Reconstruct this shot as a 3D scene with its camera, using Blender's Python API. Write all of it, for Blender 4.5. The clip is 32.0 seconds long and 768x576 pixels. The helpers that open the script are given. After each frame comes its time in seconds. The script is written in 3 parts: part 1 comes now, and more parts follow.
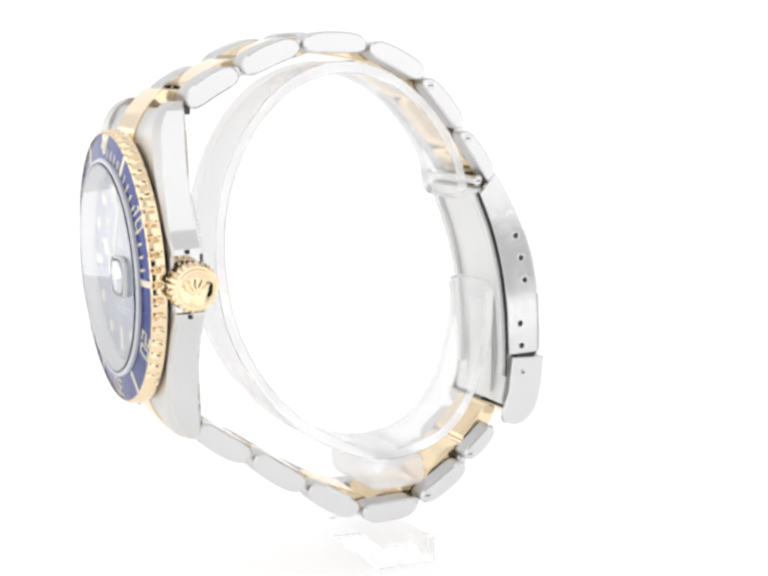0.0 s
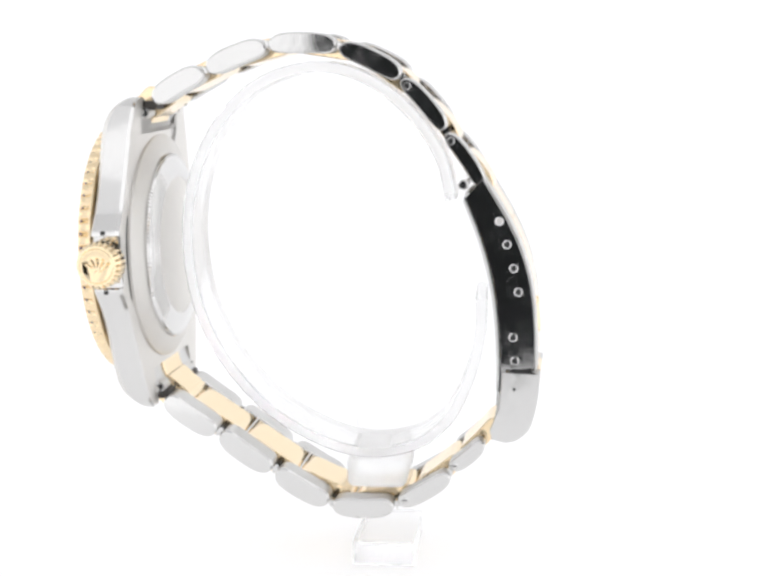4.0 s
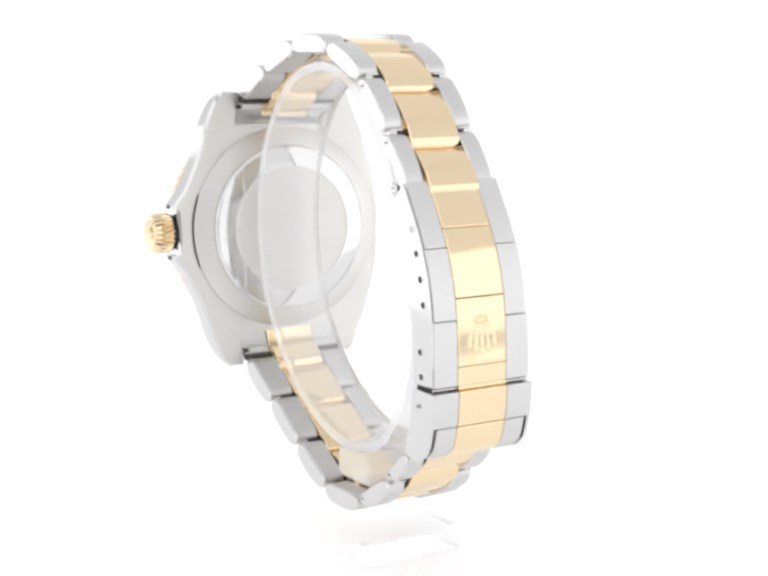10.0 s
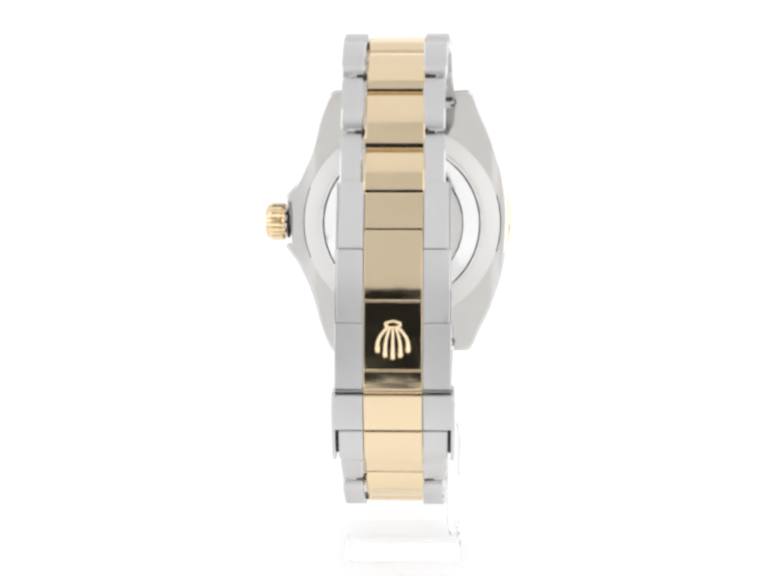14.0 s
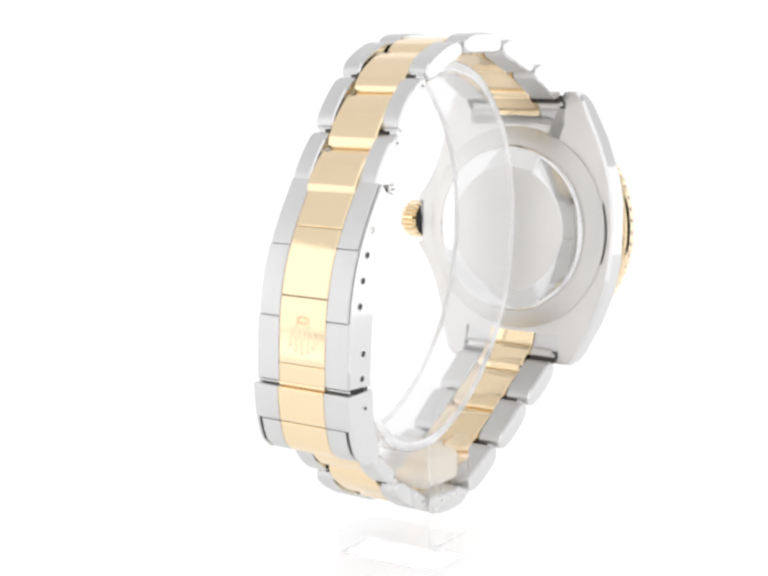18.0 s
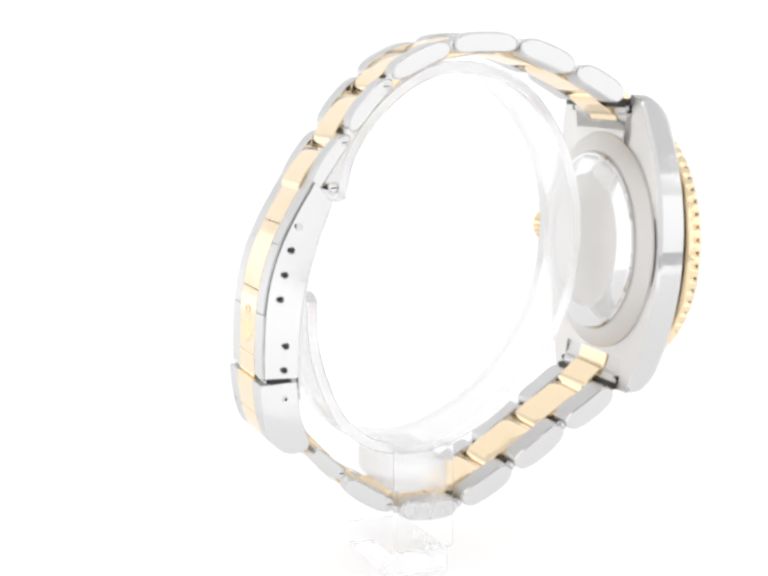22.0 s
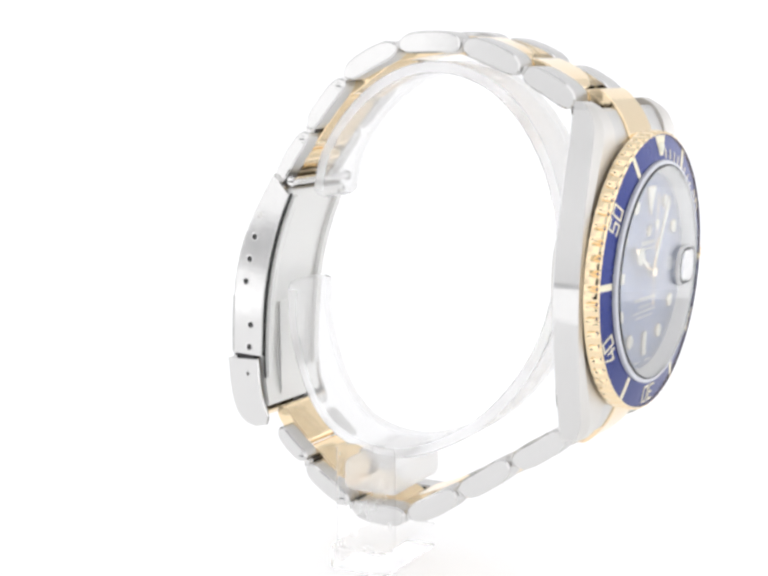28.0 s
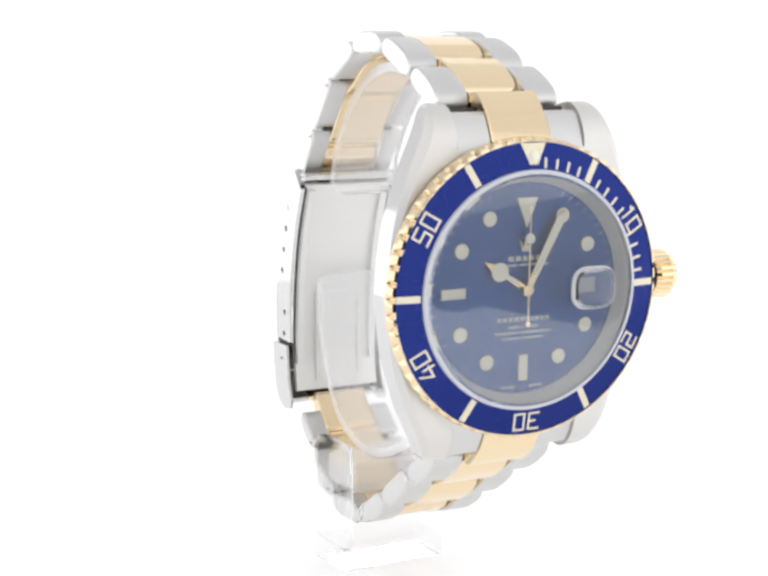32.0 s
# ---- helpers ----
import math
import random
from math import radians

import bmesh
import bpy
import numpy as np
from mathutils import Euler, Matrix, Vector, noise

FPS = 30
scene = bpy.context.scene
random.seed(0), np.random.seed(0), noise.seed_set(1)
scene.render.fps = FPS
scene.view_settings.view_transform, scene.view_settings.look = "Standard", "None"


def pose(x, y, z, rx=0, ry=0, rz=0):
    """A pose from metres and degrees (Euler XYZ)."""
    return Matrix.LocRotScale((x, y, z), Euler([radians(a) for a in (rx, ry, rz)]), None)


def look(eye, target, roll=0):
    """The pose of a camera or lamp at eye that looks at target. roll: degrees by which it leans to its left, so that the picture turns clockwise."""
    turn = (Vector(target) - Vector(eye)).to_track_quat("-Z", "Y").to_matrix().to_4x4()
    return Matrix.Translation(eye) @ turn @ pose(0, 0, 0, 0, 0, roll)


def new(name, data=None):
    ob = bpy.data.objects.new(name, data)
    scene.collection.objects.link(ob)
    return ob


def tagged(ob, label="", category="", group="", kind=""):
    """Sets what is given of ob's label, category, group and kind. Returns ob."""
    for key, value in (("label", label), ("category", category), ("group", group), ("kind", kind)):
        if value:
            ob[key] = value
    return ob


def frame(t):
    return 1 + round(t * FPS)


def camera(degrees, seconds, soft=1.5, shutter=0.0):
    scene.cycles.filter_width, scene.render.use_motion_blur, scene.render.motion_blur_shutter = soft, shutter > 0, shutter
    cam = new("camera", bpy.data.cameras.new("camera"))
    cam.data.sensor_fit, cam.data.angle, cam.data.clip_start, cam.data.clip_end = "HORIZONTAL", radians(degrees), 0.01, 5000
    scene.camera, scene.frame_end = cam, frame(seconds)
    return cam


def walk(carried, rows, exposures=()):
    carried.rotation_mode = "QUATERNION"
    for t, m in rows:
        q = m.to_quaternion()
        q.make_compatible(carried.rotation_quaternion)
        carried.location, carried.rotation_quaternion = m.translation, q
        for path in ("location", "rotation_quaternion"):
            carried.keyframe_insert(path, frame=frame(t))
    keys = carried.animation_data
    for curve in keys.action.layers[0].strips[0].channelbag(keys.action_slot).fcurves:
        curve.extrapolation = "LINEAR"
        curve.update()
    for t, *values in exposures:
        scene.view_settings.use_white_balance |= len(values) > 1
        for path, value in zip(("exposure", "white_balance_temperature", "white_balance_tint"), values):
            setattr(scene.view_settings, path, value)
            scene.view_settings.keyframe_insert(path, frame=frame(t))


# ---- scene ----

# All lengths below are in millimetres and turned into metres by U.
U = 0.00104
LIFT = 75.0          # height of the lens above the table top
RATE = -8.4359       # turntable, degrees a second
SPAN = 32.0

# ---------------------------------------------------------------- camera
EYE = Vector((0, -216 * U, LIFT * U))
PITCH, YAW = radians(-8.972), radians(0.195)
AIM = EYE + Vector((-math.sin(YAW) * math.cos(PITCH), math.cos(YAW) * math.cos(PITCH), math.sin(PITCH)))
cam = camera(29.27, SPAN, soft=3.1)
walk(cam, [(0, look(EYE, AIM, -0.12)), (SPAN, look(EYE, AIM, -0.12))])

# ---------------------------------------------------------------- light
world = bpy.data.worlds.new("dark_room")
world.use_nodes = True
world.node_tree.nodes["Background"].inputs[0].default_value = (0.9, 0.95, 1.0, 1)
world.node_tree.nodes["Background"].inputs[1].default_value = 0.02
scene.world = world
ROOF_GLOW, SIDE_GLOW, FLAP_GLOW, TABLE_GLOW = 0.38, 0.95, 0.84, 0.50      # glow put into the tent fabric and table in place of lamps
scene.view_settings.exposure = 0.0


# ---------------------------------------------------------------- materials
def shader(name, color, rough=0.4, metal=0.0, grain=None, bump=0.0, vary=0.0, glow=0.0, clear=0.0, ior=1.5, coat=0.0):
    """Principled material; grain: texture scale (x, y, z) per metre; bump: relief strength; vary: roughness spread."""
    m = bpy.data.materials.new(name)
    m.use_nodes = True
    nt = m.node_tree
    b = nt.nodes["Principled BSDF"]
    b.inputs["Base Color"].default_value = (*color, 1)
    b.inputs["Roughness"].default_value = rough
    b.inputs["Metallic"].default_value = metal
    b.inputs["IOR"].default_value = ior
    b.inputs["Transmission Weight"].default_value = clear
    b.inputs["Coat Weight"].default_value = coat
    b.inputs["Coat Roughness"].default_value = 0.03
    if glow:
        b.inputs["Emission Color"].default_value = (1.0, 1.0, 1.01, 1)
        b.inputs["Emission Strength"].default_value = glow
    if grain:
        tc = nt.nodes.new("ShaderNodeTexCoord")
        mp = nt.nodes.new("ShaderNodeMapping")
        mp.inputs["Scale"].default_value = grain
        nz = nt.nodes.new("ShaderNodeTexNoise")
        nz.inputs["Scale"].default_value = 1.0
        nz.inputs["Detail"].default_value = 3.0
        nt.links.new(tc.outputs["Object"], mp.inputs["Vector"])
        nt.links.new(mp.outputs[0], nz.inputs["Vector"])
        if vary:
            big = nt.nodes.new("ShaderNodeTexNoise")
            big.inputs["Scale"].default_value = 260.0
            big.inputs["Detail"].default_value = 4.0
            nt.links.new(tc.outputs["Object"], big.inputs["Vector"])
            mix = nt.nodes.new("ShaderNodeMath")
            mix.operation = "MULTIPLY"
            nt.links.new(nz.outputs["Fac"], mix.inputs[0])
            nt.links.new(big.outputs["Fac"], mix.inputs[1])
            mr = nt.nodes.new("ShaderNodeMapRange")
            mr.inputs["From Min"].default_value, mr.inputs["From Max"].default_value = 0.12, 0.4
            mr.inputs["To Min"].default_value, mr.inputs["To Max"].default_value = max(0.02, rough - vary), rough + vary
            nt.links.new(mix.outputs[0], mr.inputs["Value"])
            nt.links.new(mr.outputs[0], b.inputs["Roughness"])
        if bump:
            bp = nt.nodes.new("ShaderNodeBump")
            bp.inputs["Strength"].default_value = bump
            bp.inputs["Distance"].default_value = 0.00004
            nt.links.new(nz.outputs["Fac"], bp.inputs["Height"])
            nt.links.new(bp.outputs[0], b.inputs["Normal"])
    return m


STEEL = (0.70, 0.695, 0.685)
GOLD = (0.905, 0.735, 0.49)
brushed = shader("brushed_steel", (0.68, 0.675, 0.665), 0.45, 1, (16000, 500, 500), 0.14, 0.08)
polished = shader("polished_steel", STEEL, 0.09, 1, (900, 900, 900), 0.07, 0.04)
satin = shader("satin_steel", (0.74, 0.725, 0.70), 0.52, 1, (6000, 6000, 6000), 0.15, 0.06)
gold = shader("polished_gold", GOLD, 0.10, 1, (260, 700, 700), 0.22, 0.05)
blasted = shader("blasted_steel", (0.86, 0.86, 0.845), 0.55, 0.6, (9000, 9000, 9000), 0.12, 0.06)
# near-black colour stands in for the shade deep in the joints
joint_shade = shader("painted_joint_shade", (0.05, 0.045, 0.04), 0.55, 0.3, (5000, 5000, 5000), 0.1, 0.1)
# darkened gold: shade and dark reflections of the bezel notches put into colour
notch_shade = shader("shaded_notch_gold", (0.24, 0.17, 0.09), 0.32, 1, (5000, 5000, 5000), 0.1, 0.1)
blue_insert = shader("blue_anodised", (0.010, 0.024, 0.18), 0.26, 0.92, (500, 500, 500), 0, 0.05, coat=0.2)
blue_dial = shader("blue_sunray", (0.003, 0.055, 0.22), 0.34, 0.7, (400, 400, 400), 0, 0.04, coat=0.5)
lume = shader("cream_lume", (0.88, 0.87, 0.74), 0.55, 0, (5000, 5000, 5000), 0.1, 0.05)
pale = shader("pale_gold_print", (0.80, 0.74, 0.56), 0.35, 0.3)
print_ink = shader("dial_print", (0.55, 0.56, 0.53), 0.5)
rehaut_satin = shader("satin_rehaut", (0.85, 0.85, 0.82), 0.45, 0.2, (3000, 3000, 3000), 0.1, 0.08)
# black that paints the shade of gaps, slots and holes onto solid pieces
gap_shade = shader("painted_recess_shade", (0.02, 0.02, 0.02), 0.6)
sapphire = shader("sapphire_glass", (1, 1, 1), 0.0, 0, clear=1.0, ior=1.68)
acrylic = shader("clear_acrylic", (1.0, 1.0, 1.0), 0.18, 0, (300, 300, 300), 0.02, 0.05, clear=0.78, ior=1.06)
clear_block = shader("clear_acrylic_block", (1.0, 1.0, 1.0), 0.22, 0, (300, 300, 300), 0.02, 0.05, clear=0.955, ior=1.07)
frosted = shader("sawn_acrylic_edge", (1.0, 1.0, 1.0), 0.45, 0, (4000, 4000, 4000), 0.1, 0.1, clear=0.75, ior=1.12)
milky = shader("milky_acrylic_block", (1.0, 1.0, 1.0), 0.42, 0, clear=0.72, ior=1.04)
thin_clear = shader("clear_acrylic_stem", (1.0, 1.0, 1.0), 0.25, 0, (300, 300, 300), 0.02, 0.05, clear=0.97, ior=1.045)
date_white = shader("date_disc", (0.50, 0.54, 0.62), 0.5)
# flap fabric with less glow, for dimmer reflections from the far corners
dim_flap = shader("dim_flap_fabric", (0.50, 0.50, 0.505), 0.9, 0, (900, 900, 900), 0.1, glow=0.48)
# same tent fabric at several glows, so the metal reflects bright and dim zones
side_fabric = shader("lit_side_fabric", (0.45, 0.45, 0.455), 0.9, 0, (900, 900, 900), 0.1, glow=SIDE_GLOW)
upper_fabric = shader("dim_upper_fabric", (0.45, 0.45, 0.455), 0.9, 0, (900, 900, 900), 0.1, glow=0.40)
roof_fabric = shader("lit_roof_fabric", (0.45, 0.45, 0.455), 0.9, 0, (900, 900, 900), 0.1, glow=ROOF_GLOW)
front_fabric = shader("front_fabric", (0.62, 0.62, 0.63), 0.9, 0, (900, 900, 900), 0.1)
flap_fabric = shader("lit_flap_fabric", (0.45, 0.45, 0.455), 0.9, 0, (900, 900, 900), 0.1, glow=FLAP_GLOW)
# table tones for unseen zones: glow or grey chosen for what the metal reflects
front_table = shader("glowing_front_table", (0.60, 0.60, 0.605), 0.6, 0, (500, 500, 500), 0.05, 0.1, glow=0.7)
wing = shader("added_glow_board", (0.56, 0.56, 0.565), 0.6, 0, (500, 500, 500), 0.05, 0.1, glow=0.95)
table_dim = shader("dimmed_table", (0.36, 0.36, 0.37), 0.6, 0, (500, 500, 500), 0.05, 0.1, glow=0.2)
# white sweep with emission in the material, though it is no lamp
sweep = shader("glowing_white_sweep", (0.56, 0.56, 0.565), 0.6, 0, (500, 500, 500), 0.05, 0.1, glow=TABLE_GLOW)


# ---------------------------------------------------------------- building helpers
def finish(name, bm, material, mats=(), smooth=40):
    for v in bm.verts:
        v.co = v.co * U
    bmesh.ops.recalc_face_normals(bm, faces=bm.faces)
    me = bpy.data.meshes.new(name)
    bm.to_mesh(me)
    bm.free()
    for m in (material, *mats):
        me.materials.append(m)
    for p in me.polygons:
        p.use_smooth = True
    me.set_sharp_from_angle(angle=radians(smooth))
    return me


def part(name, bm, material, parent, label="", mats=(), smooth=24):
    ob = new(name, finish(name, bm, material, mats, smooth))
    ob.parent = parent
    if label:
        tagged(ob, label=label)
    return ob


def prism(profile, xa, xb, inset=0.0, taper=1.0, side_mat=0, turn=None):
    """Extrude a closed (y, z) outline from xa to xb, with small chamfers at both ends; taper scales nothing but the ends' x."""
    bm = bmesh.new()
    n = len(profile)
    cy = sum(p[0] for p in profile) / n
    cz = sum(p[1] for p in profile) / n
    s = 1 if xb > xa else -1
    rings = []
    levels = [(xa, inset), (xa + s * inset, 0.0), (xb - s * inset, 0.0), (xb, inset)] if inset else [(xa, 0.0), (xb, 0.0)]
    for x, k in levels:
        ring = []
        for i, (y, z) in enumerate(profile):
            dy, dz = cy - y, cz - z
            if k:
                a, b = profile[i - 1], profile[(i + 1) % n]
                ty, tz = b[0] - a[0], b[1] - a[1]
                l = math.hypot(ty, tz) or 1
                ny, nz = tz / l, -ty / l
                if ny * dy + nz * dz < 0:
                    ny, nz = -ny, -nz
                y, z = y + ny * k, z + nz * k
            ring.append(bm.verts.new((x, y, z)))
        rings.append(ring)
    for a, b in zip(rings, rings[1:]):
        for i in range(n):
            bm.faces.new((a[i - 1], a[i], b[i], b[i - 1]))
    for ring in (rings[0], rings[-1]):
        f = bm.faces.new(ring)
        f.material_index = side_mat
    if side_mat and inset:
        for f in bm.faces:
            xs = [abs(v.co.x - xa) < inset * 1.01 for v in f.verts]
            xe = [abs(v.co.x - xb) < inset * 1.01 for v in f.verts]
            if all(xs) or all(xe):
                f.material_index = side_mat
    return bm


HEART = Vector((5.0, -30.0))     # inside of the bracelet loop, (y, z below the lens)


def rounded(bm, r, segments=2):
    """Break all sharp edges of a piece by r."""
    bmesh.ops.recalc_face_normals(bm, faces=bm.faces)
    sharp = [e for e in bm.edges if len(e.link_faces) == 2 and e.calc_face_angle(0) > radians(40)]
    bmesh.ops.bevel(bm, geom=sharp, offset=r, segments=segments, affect="EDGES", profile=0.5, clamp_overlap=True)
    return bm


def capsule(a, b, thick, bulge=0.4, n=20, power=5.0, flat=0.6):
    """Side outline of a link from joint a to joint b, rounded at its ends and bowed outwards."""
    a, b = Vector(a), Vector(b)
    d = b - a
    nrm = Vector((-d.y, d.x)).normalized()
    if nrm.dot((a + b) / 2 - HEART) < 0:
        nrm = -nrm
    top, low = [], []
    for i in range(n + 1):
        s = 0.5 - 0.5 * math.cos(math.pi * i / n)
        h = thick / 2 * (max(0.0, 1 - abs(2 * s - 1) ** power)) ** 0.5
        c = a + d * s
        bow = bulge * 4 * s * (1 - s)
        top.append(c + nrm * (h + bow))
        if 0 < i < n:
            low.append(c - nrm * (h - bow * flat))
    pts = top + low[::-1]
    return [(p.x, p.y + LIFT) for p in pts]


def strip(curve, depth, s0, s1, n=12):
    """Outline of a bent sheet: the piece from s0 to s1 of a curve (y, z) going inwards by depth."""
    out, inn = [], []
    for i in range(n + 1):
        s = s0 + (s1 - s0) * i / n
        p, q = along(curve, s), along(curve, min(1, s + 0.01)) - along(curve, max(0, s - 0.01))
        nrm = Vector((-q.y, q.x)).normalized()
        if nrm.dot(p - HEART) > 0:
            nrm = -nrm
        out.append(p)
        inn.append(p + nrm * depth)
    return [(p.x, p.y + LIFT) for p in out + inn[::-1]]


def along(curve, s):
    """Catmull-Rom point at s in 0..1 on a list of (y, z)."""
    k = len(curve) - 1
    i = min(int(s * k), k - 1)
    f = s * k - i
    p = [Vector(curve[max(0, min(k, j))]) for j in (i - 1, i, i + 1, i + 2)]
    return 0.5 * ((2 * p[1]) + (p[2] - p[0]) * f + (2 * p[0] - 5 * p[1] + 4 * p[2] - p[3]) * f * f + (3 * p[1] - p[0] - 3 * p[2] + p[3]) * f ** 3)


def s_at_z(curve, z):
    best = min(range(401), key=lambda i: abs(along(curve, i / 400).y - z))
    return best / 400


# the watch head leans by 1.7 degrees and is turned by 1 degree about its own centre
HEAD = Matrix.Translation((0, 37.0, LIFT - 28.35)) @ Matrix.Rotation(radians(-1.0), 4, "Z") @ Matrix.Rotation(radians(-1.7), 4, "X")


def spin(profile, seg=96, wave=None, closed=True):
    """Turn (r, y) points about the head's axis; wave(i, k) gives the radius change at step i of point k."""
    bm = bmesh.new()
    rings = []
    for i in range(seg):
        a = 2 * math.pi * i / seg
        ring = []
        for k, (r, y) in enumerate(profile):
            rr = r + (wave(i, k) if wave else 0)
            ring.append(bm.verts.new((rr * math.sin(a), y, rr * math.cos(a))))
        rings.append(ring)
    m = len(profile)
    for i in range(seg):
        a, b = rings[i - 1], rings[i]
        for k in range(m if closed else m - 1):
            k2 = (k + 1) % m
            bm.faces.new((a[k], a[k2], b[k2], b[k]))
    bmesh.ops.remove_doubles(bm, verts=bm.verts, dist=1e-4)
    return bm


def slab(outline, y0, y1, edge=0.0):
    """A flat plate on the dial: outline in (x, z), from depth y0 to y1 (front)."""
    bm = bmesh.new()
    n = len(outline)
    cx, cz = sum(p[0] for p in outline) / n, sum(p[1] for p in outline) / n
    lv = [(y0, 0.0), (y1 - edge, 0.0), (y1, edge)] if edge else [(y0, 0.0), (y1, 0.0)]
    rings = []
    for y, k in lv:
        ring = []
        for x, z in outline:
            d = math.hypot(x - cx, z - cz) or 1
            ring.append(bm.verts.new((x - (x - cx) / d * k, y, z - (z - cz) / d * k)))
        rings.append(ring)
    for a, b in zip(rings, rings[1:]):
        for i in range(n):
            bm.faces.new((a[i - 1], a[i], b[i], b[i - 1]))
    bm.faces.new(rings[0])
    bm.faces.new(rings[-1])
    return bm


def rect(w, h, cx=0.0, cz=0.0, turn=0.0, rad=0.0):
    """Rectangle (rounded by rad) in dial coordinates, turned clockwise as seen from the front."""
    pts = []
    if rad:
        for sx, sz, a0 in ((1, 1, 0), (-1, 1, 90), (-1, -1, 180), (1, -1, 270)):
            for j in range(6):
                a = radians(a0 + 18 * j)
                pts.append((sx * (w / 2 - rad) + rad * math.cos(a), sz * (h / 2 - rad) + rad * math.sin(a)))
    else:
        pts = [(w / 2, h / 2), (-w / 2, h / 2), (-w / 2, -h / 2), (w / 2, -h / 2)]
    c, s = math.cos(radians(turn)), math.sin(radians(turn))
    pts = [(x + cx, z + cz) for x, z in pts]
    return [(x * c - z * s, x * s + z * c) for x, z in pts]


def disc(r, cx=0.0, cz=0.0, n=28):
    return [(cx + r * math.cos(2 * math.pi * i / n), cz + r * math.sin(2 * math.pi * i / n)) for i in range(n)]


def hour(bm):
    bmesh.ops.transform(bm, matrix=HEAD, verts=bm.verts)
    return bm


def block(x0, x1, y0, y1, z0, z1, bevel=0.0):
    bm = bmesh.new()
    bmesh.ops.create_cube(bm, size=1)
    for v in bm.verts:
        v.co = Vector(((x0 + x1) / 2 + v.co.x * (x1 - x0), (y0 + y1) / 2 + v.co.y * (y1 - y0), (z0 + z1) / 2 + v.co.z * (z1 - z0)))
    if bevel:
        bmesh.ops.bevel(bm, geom=bm.edges, offset=bevel, segments=3, affect="EDGES", profile=0.5)
    return bm


# ---------------------------------------------------------------- the light tent
def sheet(name, bm, material, label):
    return tagged(new(name, finish(name, bm, material)), label=label, kind="structure")


def build_tent():
    w, front, back, top = 430, -250, 560, 620
    # table top that sweeps up into the back wall; it emits to stay pure white
    bm = bmesh.new()
    prof = [(TABLE_EDGE, 0)] + [(back - 160 + 160 * math.sin(radians(a)), 160 - 160 * math.cos(radians(a))) for a in range(0, 91, 6)] + [(back, top)]
    rows = [[bm.verts.new((x, y, z)) for y, z in prof] for x in (-w, w)]
    rows2 = [[bm.verts.new((x, y + (4 if z > 1 else 0), z - 4)) for y, z in prof] for x in (-w, w)]
    for r in (rows, rows2):
        for i in range(len(prof) - 1):
            bm.faces.new((r[0][i], r[0][i + 1], r[1][i + 1], r[1][i]))
    for i in range(len(prof) - 1):
        for k in (0, 1):
            bm.faces.new((rows[k][i], rows[k][i + 1], rows2[k][i + 1], rows2[k][i]))
    for i in (0, -1):
        bm.faces.new((rows[0][i], rows[1][i], rows2[1][i], rows2[0][i]))
    sheet("floor", bm, sweep, "seamless white sweep under and behind the watch, with its own glow")
    # unseen table zones added to brighten or darken reflections in flanks and dial
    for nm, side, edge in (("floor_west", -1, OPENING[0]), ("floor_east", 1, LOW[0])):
        sheet(nm, block(*sorted((edge, side * 165)), front, TABLE_EDGE, -4, 0), front_table, "unseen glowing table top beside the camera slit")
        sheet(nm + "_far", block(*sorted((side * 165.5, side * w)), front, TABLE_EDGE - 0.5, -4, 0), table_dim, "unseen table top at the front corner, darkened to dim reflections")
        sheet(nm + "_mat", block(*sorted((side * 46, side * 165)), -150, -95, 0.3, 3), front_table, "added glowing mat at the front of the table")
        sheet(nm + "_wing", block(*sorted((side * 165.5, side * w)), -118, -95, 0.3, 3), front_table, "added glowing mat at the side of the table")
        sheet(nm + "_apron", block(*sorted((side * 165.5, side * w)), TABLE_EDGE, -118.5, 0.3, 3), table_dim, "added dark board at the front corner, to dim reflections")
    # added glowing boards, no lamp behind them, that whiten the dial's reflection
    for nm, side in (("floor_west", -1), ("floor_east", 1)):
        sheet(nm + "_board", block(*sorted((side * 215, side * (w - 1))), -94, 390, 0.3, 3), wing, "added glowing board at the side, to brighten reflections")
    # unseen sides, split by height: less glow above darkens the upward reflections
    for nm, x0, x1 in (("wall_west", -w - 6, -w), ("wall_east", w, w + 6)):
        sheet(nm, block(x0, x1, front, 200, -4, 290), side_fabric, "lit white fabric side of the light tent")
        sheet(nm + "_upper", block(x0, x1, front, 200, 290.5, top), upper_fabric, "unseen upper side of the light tent, given less glow")
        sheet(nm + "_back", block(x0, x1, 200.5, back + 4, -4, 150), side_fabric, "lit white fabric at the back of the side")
        sheet(nm + "_back_upper", block(x0, x1, 200.5, back + 4, 150.5, top), upper_fabric, "unseen upper fabric at the back of the side, given less glow")
    sheet("ceiling", block(-w - 6, w + 6, front - 6, back + 4, top, top + 6), roof_fabric, "lit white fabric roof of the light tent")
    # front flap with the opening for the camera; its unseen panels glow unevenly to shape reflections
    x0, x1, hi = OPENING
    # low glowing panel added to brighten the flank reflections
    sheet("wall_front_low", block(LOW[0], x1, front, front + 4, -4, LOW[1]), flap_fabric, "added low glowing panel in the corner of the camera opening")
